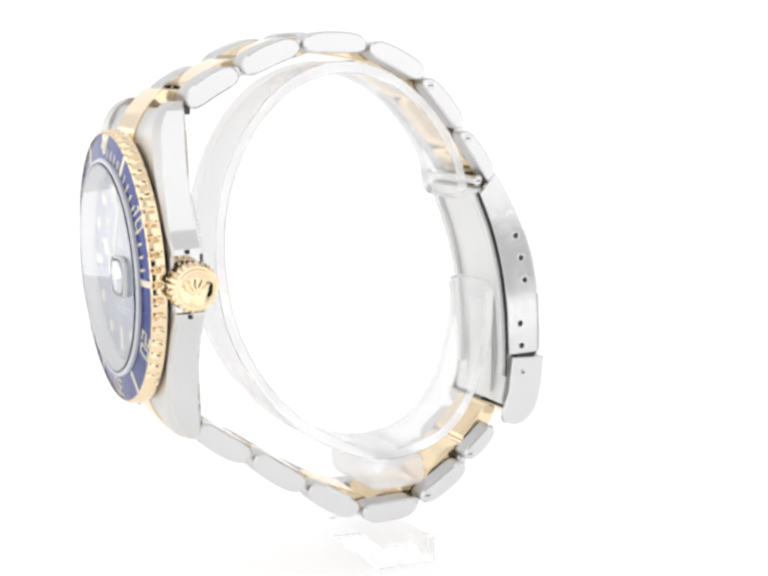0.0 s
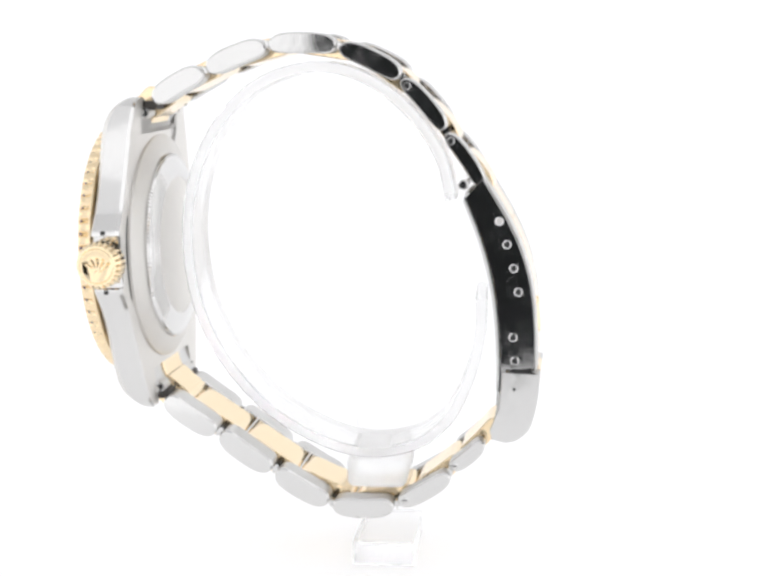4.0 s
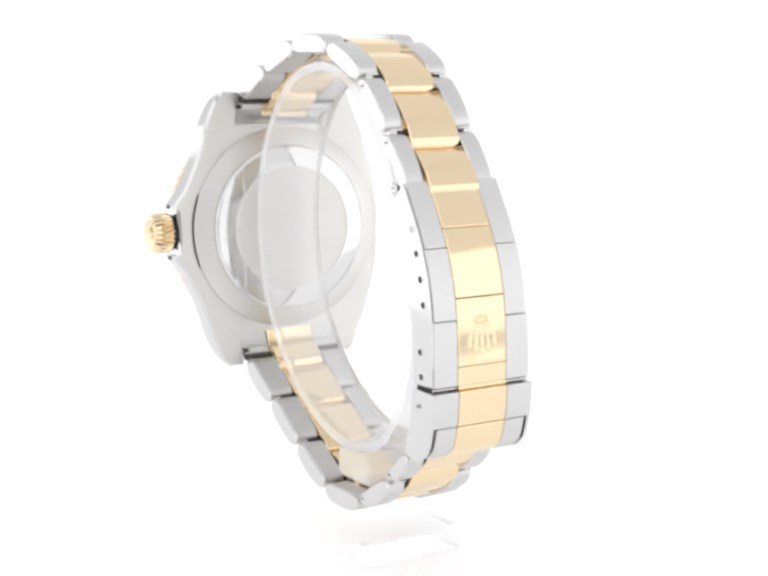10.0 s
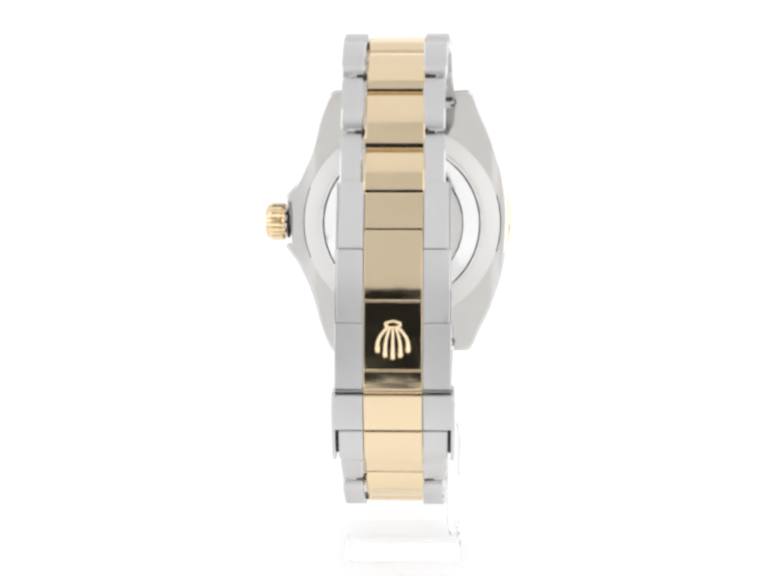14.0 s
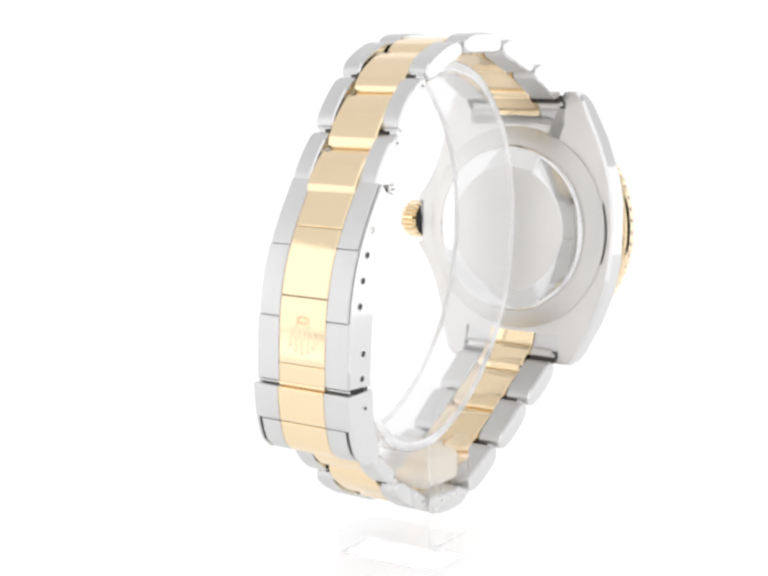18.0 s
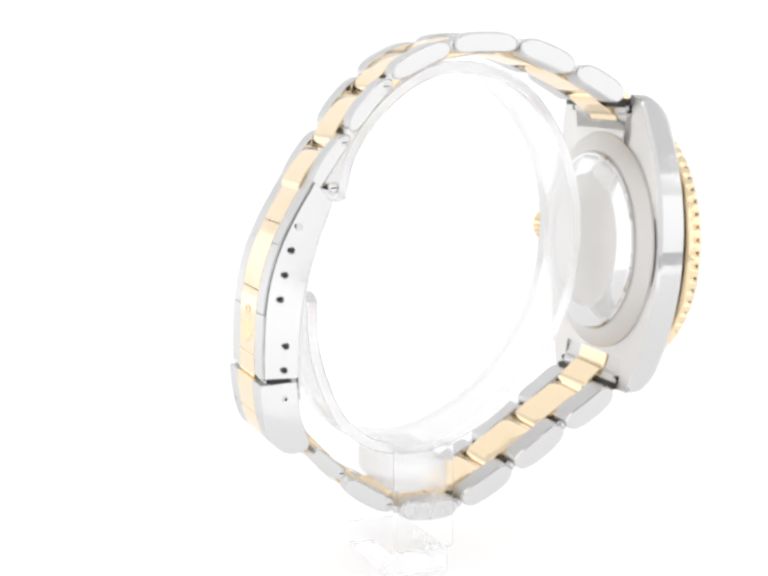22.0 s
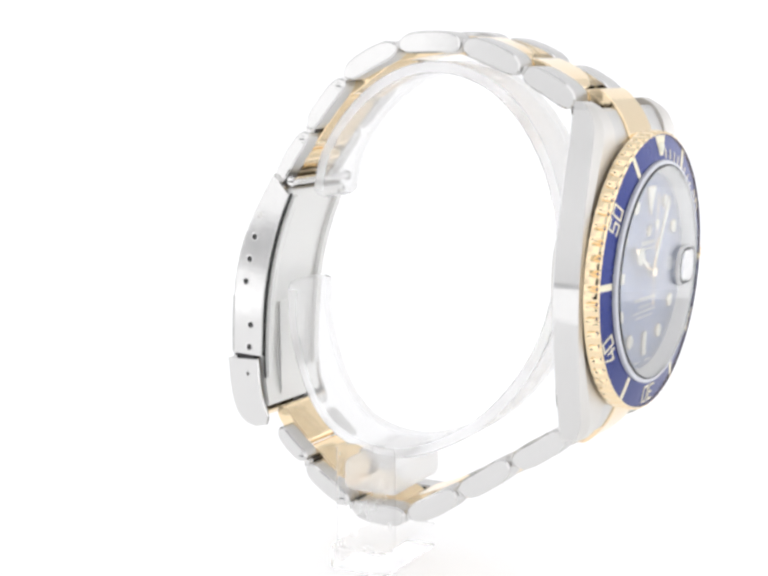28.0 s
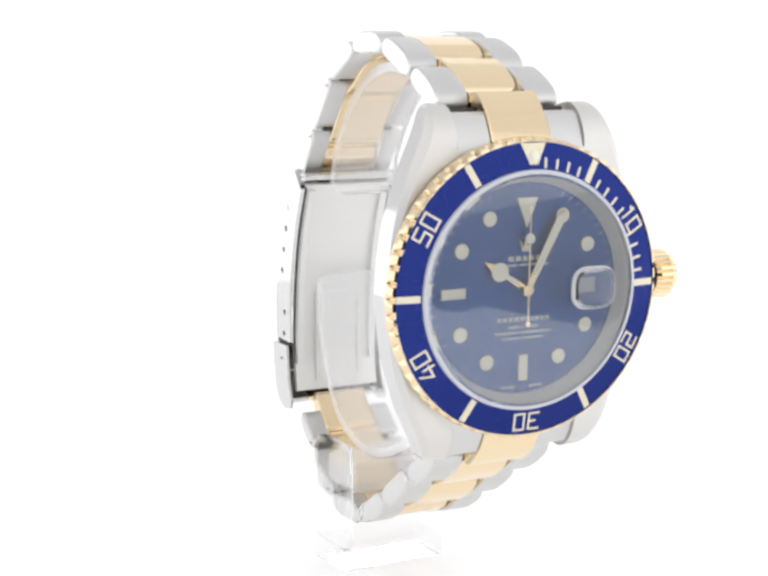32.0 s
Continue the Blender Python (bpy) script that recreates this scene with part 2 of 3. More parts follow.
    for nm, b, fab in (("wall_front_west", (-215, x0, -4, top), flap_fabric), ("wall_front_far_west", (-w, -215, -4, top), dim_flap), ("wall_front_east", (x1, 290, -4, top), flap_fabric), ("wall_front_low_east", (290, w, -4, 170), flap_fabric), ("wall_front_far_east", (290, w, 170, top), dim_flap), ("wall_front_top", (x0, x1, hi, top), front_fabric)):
        sheet(nm, block(b[0], b[1], front - 6, front, b[2], b[3]), fab, "unseen fabric front of the light tent, glow set panel by panel")


OPENING = (-72, 52, 118)
LOW = (36, 40)
TABLE_EDGE = -150
build_tent()


# ---------------------------------------------------------------- the watch: bracelet
watch = tagged(new("wrist_watch"), "two-tone steel and gold diving watch with a blue dial", "watch")
UPPER = [((33.2, -6.3), (25.9, -2.1), 2.9), ((25.3, -1.9), (16.8, 1.5), 2.9), ((16.3, 1.6), (6.6, 1.5), 2.8), ((6.1, 1.3), (-2.5, -2.8), 2.7),
         ((-2.7, -3.3), (-8.8, -10.3), 2.2), ((-9.0, -10.9), (-14.4, -18.6), 2.0)]
LOWER = [((32.5, -50.1), (25.0, -55.2), 3.0), ((24.3, -55.3), (16.7, -60.6), 3.0), ((16.0, -60.9), (8.2, -65.4), 3.0), ((7.6, -65.9), (-1.5, -65.8), 2.8),
         ((-2.2, -65.3), (-9.7, -60.8), 2.5), ((-9.8, -59.8), (-14.6, -55.6), 2.1)]
HALF = [8.65, 8.35, 8.05, 7.7, 7.35, 7.3]
SHIFT = [0, 0, -0.15, -0.3, -0.3, -0.25]
LEAN = [0.038, 0.038, 0.036, 0.03, 0.01, 0.0]
MID = 4.15


def side_links(chain):
    for (a, b, th), hw, off, lean in zip(chain, HALF, SHIFT, LEAN):
        for s in (-1, 1):
            prof = capsule(a, b, th)
            bm = prism(prof, s * (MID + 0.06), s * hw, 0.22, side_mat=1)
            cy = (a[0] + b[0]) / 2
            for v in bm.verts:      # the bracelet tapers away from the case
                if abs(v.co.x) > MID + 1:
                    v.co.x += s * (v.co.y - cy) * lean
                v.co.x += off
            part("side_link", bm, brushed, watch, "brushed steel outer link with polished flank", (polished,))
        if hw < 7.5:
            c = Vector(a) + (Vector(b) - Vector(a)) * 0.13
            for s in (-1, 1):
                pin(c, s * hw + off, 0.62)


def joint_pins(chain):
    ends = [(Vector(p[1]) + Vector(q[0])) / 2 for p, q in zip(chain, chain[1:])]
    for c, hw in zip(ends, HALF[1:]):
        # tube coloured near-black so the gap between links reads as shaded
        bm = bmesh.new()
        bmesh.ops.create_cone(bm, cap_ends=True, segments=18, radius1=0.52, radius2=0.52, depth=hw * 2 - 3.4,
                              matrix=Matrix.Translation((0, c.x, c.y + LIFT)) @ Matrix.Rotation(radians(90), 4, "Y"))
        part("joint_pin", bm, joint_shade, watch, "steel tube that joins two links, coloured dark for joint shade")
        for s in (-1, 1):
            bm = bmesh.new()
            bmesh.ops.create_cone(bm, cap_ends=True, segments=18, radius1=0.5, radius2=0.44, depth=1.1,
                                  matrix=Matrix.Translation((s * (hw - 1.1), c.x, c.y + LIFT)) @ Matrix.Rotation(radians(90 * s), 4, "Y"))
            part("knuckle", bm, polished, watch, "bright steel knuckle in the joint")
        o = c + (c - HEART).normalized() * 0.5
        for s in (-1, 1):
            bm = bmesh.new()
            bmesh.ops.create_cone(bm, cap_ends=True, segments=14, radius1=0.2, radius2=0.2, depth=hw - 5.2,
                                  matrix=Matrix.Translation((s * (4.7 + (hw - 5.2) / 2), o.x, o.y + LIFT)) @ Matrix.Rotation(radians(90), 4, "Y"))
            part("bright_pin", bm, polished, watch, "bright steel edge in the joint")


def pin(c, x, r):
    """A screw head in a link's flank: rim, dark slot."""
    bm = bmesh.new()
    m = Matrix.Translation((x, c[0], c[1] + LIFT)) @ Matrix.Rotation(radians(90), 4, "Y")
    bmesh.ops.create_cone(bm, cap_ends=True, segments=20, radius1=r * (0.72 if x < 0 else 1.12), radius2=r * (1.12 if x < 0 else 0.72), depth=0.24, matrix=m)
    screw = part("screw", bm, polished, watch, "slotted steel screw head")
    part("slot", block(x - 0.14, x + 0.14, c[0] - r * 0.62, c[0] + r * 0.62, c[1] + LIFT - 0.09, c[1] + LIFT + 0.09), gap_shade, screw)


def centre_links(chain, cut=0.30):
    pts = [Vector(a) + (Vector(b) - Vector(a)) * cut for a, b, _ in chain]
    for (p, q), (_, _, th) in zip(zip(pts, pts[1:]), chain):
        d = (q - p).normalized() * 0.12
        part("centre_link", prism(capsule(p + d, q - d, th * 0.94, 0.52, power=4), -MID, MID, 0.15), gold, watch, "polished yellow gold centre link")


side_links(UPPER)
side_links(LOWER)
centre_links(UPPER)
centre_links(LOWER)
joint_pins(UPPER)
joint_pins(LOWER)
# last gold pieces run under the clasp
for chain, end in ((UPPER, (-15.2, -19.2)), (LOWER, (-16.4, -53.0))):
    a, b, th = chain[-1]
    p = Vector(a) + (Vector(b) - Vector(a)) * 0.32
    part("centre_link", prism(capsule(p, end, th * 1.02, 0.4, power=7), -MID, MID, 0.15), gold, watch, "polished yellow gold centre link")
# fixed end pieces between the lugs
for top, (a, b, _) in ((True, UPPER[0]), (False, LOWER[0])):
    bar = Vector((34.9, -7.9)) if top else Vector((33.7, -48.7))
    bm = bmesh.new()
    bmesh.ops.create_cone(bm, cap_ends=True, segments=16, radius1=0.55, radius2=0.55, depth=18.4, matrix=Matrix.Translation((0, bar.x, bar.y + LIFT)) @ Matrix.Rotation(radians(90), 4, "Y"))
    p = Vector(a) + (Vector(b) - Vector(a)) * 0.30
    part("centre_link", prism(capsule(bar + (bar - p).normalized() * 1.0, p - (p - bar).normalized() * 0.12, 3.0, 0.35, power=4), -MID, MID, 0.15), gold, watch, "polished yellow gold centre link")
    for x in (-6.3, 6.3):
        tube = bmesh.new()
        bmesh.ops.create_cone(tube, cap_ends=True, segments=20, radius1=0.95, radius2=0.95, depth=3.4, matrix=Matrix.Translation((x, bar.x, bar.y + LIFT)) @ Matrix.Rotation(radians(90), 4, "Y"))
        part("bar_tube", tube, satin, watch, "steel tube round the spring bar")
    part("spring_bar", bm, polished, watch, "steel spring bar")
    # black blocks paint the shade at the bar ends
    for x0, x1 in ((-8.98, -8.2), (8.2, 8.98)):
        part("bar_slot", block(x0, x1, bar.x - 0.75, bar.x + 0.5, bar.y + LIFT - 0.6, bar.y + LIFT + 0.6, 0.1), gap_shade, watch, "black block for the shaded slot at the end of the spring bar")

# dark blocks fill the joint in place of its shade
for y0, y1, z0, z1 in ((32.7, 34.9, -7.6, -6.35), (32.0, 34.3, -50.2, -49.0)):
    for x0, x1 in ((-8.5, -4.3), (4.3, 8.5)):
        part("joint_pin", block(x0, x1, y0, y1, z0 + LIFT, z1 + LIFT, 0.2), joint_shade, watch, "dark filler for the shade between link and end piece")

# ---------------------------------------------------------------- the watch: clasp
CLASP = [(-14.6, -17.0), (-18.2, -23.0), (-20.5, -28.2), (-21.8, -33.7), (-22.3, -40.0), (-22.35, -44.45)]
INNER = [(-11.8, -20.0), (-14.05, -25.3), (-15.75, -31.3), (-16.7, -37.5), (-17.1, -44.6)]
FLIP = [(-22.75, -45.2), (-22.4, -49.3), (-21.35, -53.2), (-19.5, -55.0)]
HALFC = 7.9

clasp = new("clasp")
clasp.parent = watch
tagged(clasp, label="folding clasp of brushed steel and gold")


def cover(curve, cuts, xa, xb, material, name, label, depth=1.3, step=0.0):
    zs = [curve[0][1], *cuts, curve[-1][1]]
    for i, (z0, z1) in enumerate(zip(zs, zs[1:])):
        s0, s1 = s_at_z(curve, z0), s_at_z(curve, z1)
        gap = 0.0009
        part(name, rounded(prism(strip(curve, depth, s0 + (gap if i else 0), s1 - (gap if z1 != zs[-1] else 0)), xa, xb - math.copysign(step * (len(zs) - 2 - i), xb)), 0.16), material, clasp, label, smooth=15)


cover(CLASP, (-23.2, -32.5, -41.9), -4.0, 4.0, gold, "gold_panel", "polished gold centre panel of the clasp")
for s in (-1, 1):
    cover(CLASP, (-25.7, -35.4), s * 4.06, s * HALFC, brushed, "steel_panel", "brushed steel side panel of the clasp", 0.38, 0.22)
    # polished flank
    flank = [strip(CLASP, 0.4, 0, 1, 14)[i] for i in range(29, 14, -1)] + [(p[0] + 0.0, p[1]) for p in strip(INNER, -0.0, 0, 1, 14)[:15]][::-1]
    fl = part("flank", prism(flank, s * (HALFC - 0.9), s * (HALFC - 0.03), 0.05), polished, clasp, "polished steel flank with adjusting holes")
    for k, (y, z) in enumerate(((-16.7, -23.2), (-17.8, -26.5), (-18.8, -29.9), (-19.5, -33.3), (-18.8, -39.9), (-19.1, -43.3))):
        m = Matrix.Translation((s * (HALFC - 0.02), y, z + LIFT)) @ Matrix.Rotation(radians(90), 4, "Y")
        bm = bmesh.new()
        # flat black disc paints the depth of the hole
        bmesh.ops.create_cone(bm, cap_ends=True, segments=18, radius1=0.48, radius2=0.48, depth=0.03, matrix=m)
        part("hole", bm, gap_shade if k else satin, fl, "black disc for a shaded adjusting hole" if k else "shallow steel dimple")
        ring = bmesh.new()
        inner, outer = [], []
        for i in range(20):
            a = 2 * math.pi * i / 20
            for lst, r, dx in ((inner, 0.46, 0.05), (outer, 0.64, 0.0)):
                lst.append(ring.verts.new((s * (HALFC - 0.015 + dx), y + r * math.cos(a), z + LIFT + r * math.sin(a))))
        for i in range(20):
            ring.faces.new((inner[i - 1], inner[i], outer[i], outer[i - 1]))
        part("rim", ring, polished, fl)
# blades inside the clasp
BLADE = [(-11.6, -19.4), (-14.05, -25.3), (-15.75, -31.3), (-16.7, -37.5), (-17.1, -44.6), (-16.9, -48.8), (-16.3, -52.3)]
part("blade", prism(strip(BLADE, -0.8, 0.0, 1.0, 18), -6.92, 6.92, 0.12), blasted, clasp, "folded pale steel inner blade")
for x0, x1 in ((-6.7, -5.6), (5.6, 6.7)):
    part("blade_rail", prism(strip(BLADE, 0.62, 0.03, 0.8, 14), x0, x1, 0.1), blasted, clasp)
# thin black strips put in for shade along the blade
for s in (-1, 1):
    part("gap", prism(strip(BLADE, 0.24, 0.02, 0.8, 14), s * 6.94, s * 7.1), gap_shade, clasp, "black strip for the shade between blade and flank")
part("blade_plate", prism(strip(BLADE, 0.3, 0.48, 0.93, 10), -3.6, 3.6, 0.2), blasted, clasp)
bm = bmesh.new()
bmesh.ops.create_cone(bm, cap_ends=True, segments=18, radius1=0.62, radius2=0.62, depth=15.2, matrix=Matrix.Translation((0, -11.5, -18.1 + LIFT)) @ Matrix.Rotation(radians(90), 4, "Y"))
part("hinge_pin", bm, polished, clasp, "polished hinge pin")
for s in (-1, 1):
    pin((-11.5, -18.1), s * 7.6, 0.72)
# solid black block in place of shade under the lip
part("recess", block(-7.8, 7.8, -21.5, -18.5, LIFT - 45.25, LIFT - 44.5), gap_shade, clasp, "black block for the shade in the joint under the flap")
for x0, x1, y, r, mat, nm in ((-4.0, 4.0, -22.0, 0.42, gold, "gold_lip"), (-7.85, -4.06, -21.9, 0.2, polished, "steel_lip"), (4.06, 7.85, -21.9, 0.2, polished, "steel_lip")):
    bm = bmesh.new()
    bmesh.ops.create_cone(bm, cap_ends=True, segments=16, radius1=r, radius2=r, depth=x1 - x0, matrix=Matrix.Translation(((x0 + x1) / 2, y, -44.75 + LIFT)) @ Matrix.Rotation(radians(90), 4, "Y"))
    part(nm, bm, mat, clasp, "rounded lip above the flap")
# safety flap
flap = new("safety_flap")
flap.parent = watch
tagged(flap, label="flip-lock flap of steel and gold")
for z0, z1, d in ((-45.2, -50.17, 1.5), (-50.25, -55.0, 1.2)):
    s0, s1 = s_at_z(FLIP, z0), s_at_z(FLIP, z1)
    part("gold_panel", rounded(prism(strip(FLIP, d, s0, s1), -4.0, 4.0), 0.16), gold, flap, "polished gold panel", smooth=15)
    for s in (-1, 1):
        part("steel_panel", rounded(prism(strip(FLIP, d, s0, s1), s * 4.06, s * (8.3 if z0 > -46 else 7.4)), 0.16), brushed, flap, "brushed steel panel", smooth=15)
# dark fillers paint the shade beside the lower panel
for s in (-1, 1):
    part("slot", block(*sorted((s * 7.3, s * 7.86)), -20.7, -18.6, LIFT - 53.6, LIFT - 50.2), joint_shade, flap, "dark filler for the shade beside the lower panel")
edge = strip(FLIP, 0.5, 0, 1, 10)[:11] + [(-18.0, -55.4 + LIFT), (-15.9, -54.9 + LIFT), (-15.6, -53.6 + LIFT), (-16.9, -50.3 + LIFT), (-17.4, -45.0 + LIFT)]
for s in (-1, 1):
    part("flank", prism(edge, s * 7.85, s * 8.35, 0.08), polished, flap, "polished steel flank of the flap")
    bm = bmesh.new()
    bmesh.ops.create_cone(bm, cap_ends=True, segments=16, radius1=0.46, radius2=0.36, depth=0.2, matrix=Matrix.Translation((s * 8.36, -19.2, -47.3 + LIFT)) @ Matrix.Rotation(radians(90), 4, "Y"))
    pin_end = part("pin_end", bm, polished, flap)
    bm = bmesh.new()
    bmesh.ops.create_cone(bm, cap_ends=True, segments=16, radius1=0.22, radius2=0.22, depth=0.06, matrix=Matrix.Translation((s * 8.47, -19.1, -47.35 + LIFT)) @ Matrix.Rotation(radians(90), 4, "Y"))
    part("pit", bm, gap_shade, pin_end)

# ---------------------------------------------------------------- the watch: case
def lug_front(z):
    """Front of the case over the height z: flat under the bezel, dropping towards the lug tips."""
    t = max(0.0, (abs(z) - 13.0) / 9.6)
    tip = min(0.995, max(0.0, (abs(z) - 18.0) / 4.6))
    return 1.9 - 0.9 * t ** 2 - 3.6 * (1 - math.sqrt(1 - tip ** 2))


def lug_back(z):
    t = max(0.0, (abs(z) - 9) / 13.9)
    return -2.2 - 1.0 * t ** 1.3


def build_case():
    # half outlines (x, z) of the middle case, from the 12 o'clock lug tip down to the middle
    plain = list(zip([11.3, 11.8, 12.3, 12.8, 13.4, 14.1, 15.0, 15.7, 16.4, 17.0, 17.4, 17.7, 17.95, 18.05],
                     [22.5, 22.1, 21.3, 20.0, 18.5, 17.0, 15.0, 13.0, 11.0, 9.0, 7.0, 5.0, 2.5, 0.0]))
    crown_side = list(zip([11.4, 11.9, 12.5, 13.1, 13.7, 14.2, 14.7, 15.3, 16.0, 16.9, 17.8, 18.7, 19.5, 19.95, 20.05, 19.3, 19.2],
                          [22.5, 22.1, 21.3, 20.0, 18.5, 17.0, 15.0, 13.0, 11.0, 9.0, 7.2, 5.9, 4.9, 4.3, 3.75, 3.6, 0.0]))
    plain = [tuple(along(plain, i / 40)) for i in range(41)]
    crown_side = [tuple(along(crown_side[:15], i / 44)) for i in range(45)] + crown_side[15:]
    out = plain + [(x, -z + 0.6 * max(0.0, (z - 15) / 7.5)) for x, z in plain[::-1][1:]]     # its 6 o'clock lug is a little shorter
    left = [(-x, -z) for x, z in crown_side] + [(-x, z) for x, z in crown_side[::-1][1:]]
    notch = 8.95
    line = out + [(notch, -21.9), (notch, -21.0), (notch, -18.5), (notch, -17.2), (-notch, -17.2), (-notch, -18.5), (-notch, -21.0), (-notch, -22.5)] + left + [(-notch, 22.5), (-notch, 21.0), (-notch, 18.5), (-notch, 17.2), (notch, 17.2), (notch, 18.5), (notch, 21.0), (notch, 22.5)]
    bm = bmesh.new()
    rings = []
    for f, grow in ((0.0, -0.4), (0.09, 0.08), (0.92, 0.0), (1.0, -0.45)):
        ring = []
        for x, z in line:
            l = math.hypot(x, z)
            wide = min(1.0, max(0.0, (abs(z) - 5.0) / 13.0))       # the front chamfer widens towards the lugs
            slope = grow - 1.0 * wide if f == 1.0 else grow
            k = 1 + slope / l if abs(x) > notch + 0.1 else 1
            ring.append(bm.verts.new((x * k, f - 0.14 * wide if 0.5 < f < 1 else f, z * (1 + grow / l if abs(x) > notch + 0.1 else 1))))
        rings.append(ring)
    n = len(line)
    for a, b in zip(rings, rings[1:]):
        for i in range(n):
            f = bm.faces.new((a[i - 1], a[i], b[i], b[i - 1]))
            if b is rings[-1]:      # the front chamfer is satin like the front
                continue
            x, z = line[i]
            x2, z2 = line[i - 1]
            if abs(x) > notch + 0.1 or abs(x2) > notch + 0.1:
                f.material_index = 1
    bm.faces.new(rings[0])
    bmesh.ops.triangulate(bm, faces=[f for f in bm.faces if len(f.verts) > 4])
    # the front has the round opening for dial and crystal
    hole = [bm.verts.new((14.85 * math.sin(2 * math.pi * i / 64), 1.0, 14.85 * math.cos(2 * math.pi * i / 64))) for i in range(64)]
    rim = [bm.edges.new((hole[i - 1], hole[i])) for i in range(64)]
    top = rings[-1]
    rim += [bm.edges.get((top[i - 1], top[i])) for i in range(n)]
    bmesh.ops.triangle_fill(bm, edges=rim, use_beauty=True, normal=(0, 1, 0))
    # cut across in thin steps, then bend front and back along the lugs
    for step in [13.2 + 0.8 * i for i in range(7)] + [18.4 + 0.4 * i for i in range(10)]:
        for s in (-1, 1):
            bmesh.ops.bisect_plane(bm, geom=bm.verts[:] + bm.edges[:] + bm.faces[:], plane_co=(0, 0, s * step), plane_no=(0, 0, 1), dist=1e-4)
    for v in bm.verts:
        z = v.co.z
        v.co.y = lug_back(z) + (lug_front(z) - lug_back(z)) * v.co.y
    return hour(bm)


def end_outline(reach, proud, deep):
    """Side outline of an end piece that carries the lugs' front line on to the first links."""
    zz = [15.6 + (reach - 15.6) * i / 9 for i in range(10)]
    up = [(2.0 - 3.35 * max(0.0, (z - 13.0) / 9.6) ** 2.8 + proud, z) for z in zz]
    tip = up[-1]
    return up + [(tip[0] - 0.7, tip[1] + 0.35), (tip[0] - 1.6, tip[1] + 0.25)] + [(lug_front(z) - deep + proud, z - 0.5) for z in zz[::-1]]


for s in (1, -1):
    for xa, xb, mat, nm, lb, reach, proud in ((-MID, MID, gold, "centre_link", "polished yellow gold centre link", 23.6, 0.25),
                                              (MID + 0.06, 8.88, brushed, "end_piece", "brushed steel end piece between the lugs", 21.25, -0.05),
                                              (-8.88, -MID - 0.06, brushed, "end_piece", "brushed steel end piece between the lugs", 21.25, -0.05)):
        part(nm, hour(prism([(y, s * z) for y, z in end_outline(reach, proud, 4.5 if mat is gold else 3.9)], xa, xb, 0.12)), mat, watch, lb)
part("case", build_case(), satin, watch, "steel middle case with polished flanks and four lugs", (polished,), 14)
# crown
teeth = 24
cr = bmesh.new()
prof = [(0.0, -23.2), (1.2, -23.26), (1.95, -23.42), (2.15, -23.55), (2.3, -23.55), (2.45, -23.3), (2.75, -23.3), (3.25, -22.5), (3.25, -20.6), (2.9, -20.1), (1.6, -20.1), (1.6, -17.5), (0.0, -17.5)]
rings = []
for i in range(teeth * 4):
    a = 2 * math.pi * i / (teeth * 4)
    groove = -0.30 if i % 4 == 0 else 0
    rings.append([cr.verts.new((x, (r + (groove if r > 2.8 else 0)) * math.cos(a), (r + (groove if r > 2.8 else 0)) * math.sin(a))) for r, x in prof])
for i in range(len(rings)):
    for k in range(len(prof) - 1):
        cr.faces.new((rings[i - 1][k], rings[i - 1][k + 1], rings[i][k + 1], rings[i][k]))
bmesh.ops.remove_doubles(cr, verts=cr.verts, dist=1e-4)
crown = part("winding_crown", hour(cr), gold, watch, "fluted gold screw-down crown")
bm = bmesh.new()
bmesh.ops.create_cone(bm, cap_ends=True, segments=24, radius1=1.9, radius2=1.9, depth=3.4, matrix=Matrix.Translation((-18.5, 0, 0)) @ Matrix.Rotation(radians(90), 4, "Y"))
part("crown_tube", hour(bm), polished, crown, "polished steel tube")
# black disc behind the crown, in place of shade and dark reflections
bm = bmesh.new()
bmesh.ops.create_cone(bm, cap_ends=True, segments=32, radius1=2.95, radius2=2.5, depth=0.5, matrix=Matrix.Translation((-19.55, 0, 0)) @ Matrix.Rotation(radians(90), 4, "Y"))
part("crown_gap", hour(bm), gap_shade, crown, "black disc for the shade between crown and case")
# black blocks paint the shaded recesses beside the crown
for z in (-4.15, 4.15):
    part("guard_gap", hour(block(-20.25, -19.7, -0.3, 0.3, z - 0.28, z + 0.28, 0.08)), gap_shade, watch, "small black block for a shaded recess in the crown guard")
for k in range(5):      # plain raised fan on the crown's face
    a = radians(-50 + 25 * k)
    bm = block(-23.6, -23.1, -0.17, 0.17, 0.3, 2.0, 0.05)
    bmesh.ops.transform(bm, matrix=Matrix.Translation((0, 0, -0.95)) @ Matrix.Rotation(a, 4, "X"), verts=bm.verts)
    part("emblem_bar", hour(bm), gold, crown)

# case back: satin ring, fluted edge, polished bevel and flat centre
part("case_back", hour(spin([(0.0, -1.8), (16.75, -1.8), (16.75, -2.75), (16.5, -2.95), (14.2, -3.75), (14.0, -3.8), (0, -3.8)], 96, closed=False)), satin, watch, "satin steel case back ring")
# the groove's shade is a black ring
part("groove", hour(spin([(16.74, -2.0), (16.95, -2.0), (16.95, -2.26), (16.74, -2.26)], 96)), gap_shade, watch, "thin black ring for the shaded groove round the case back")
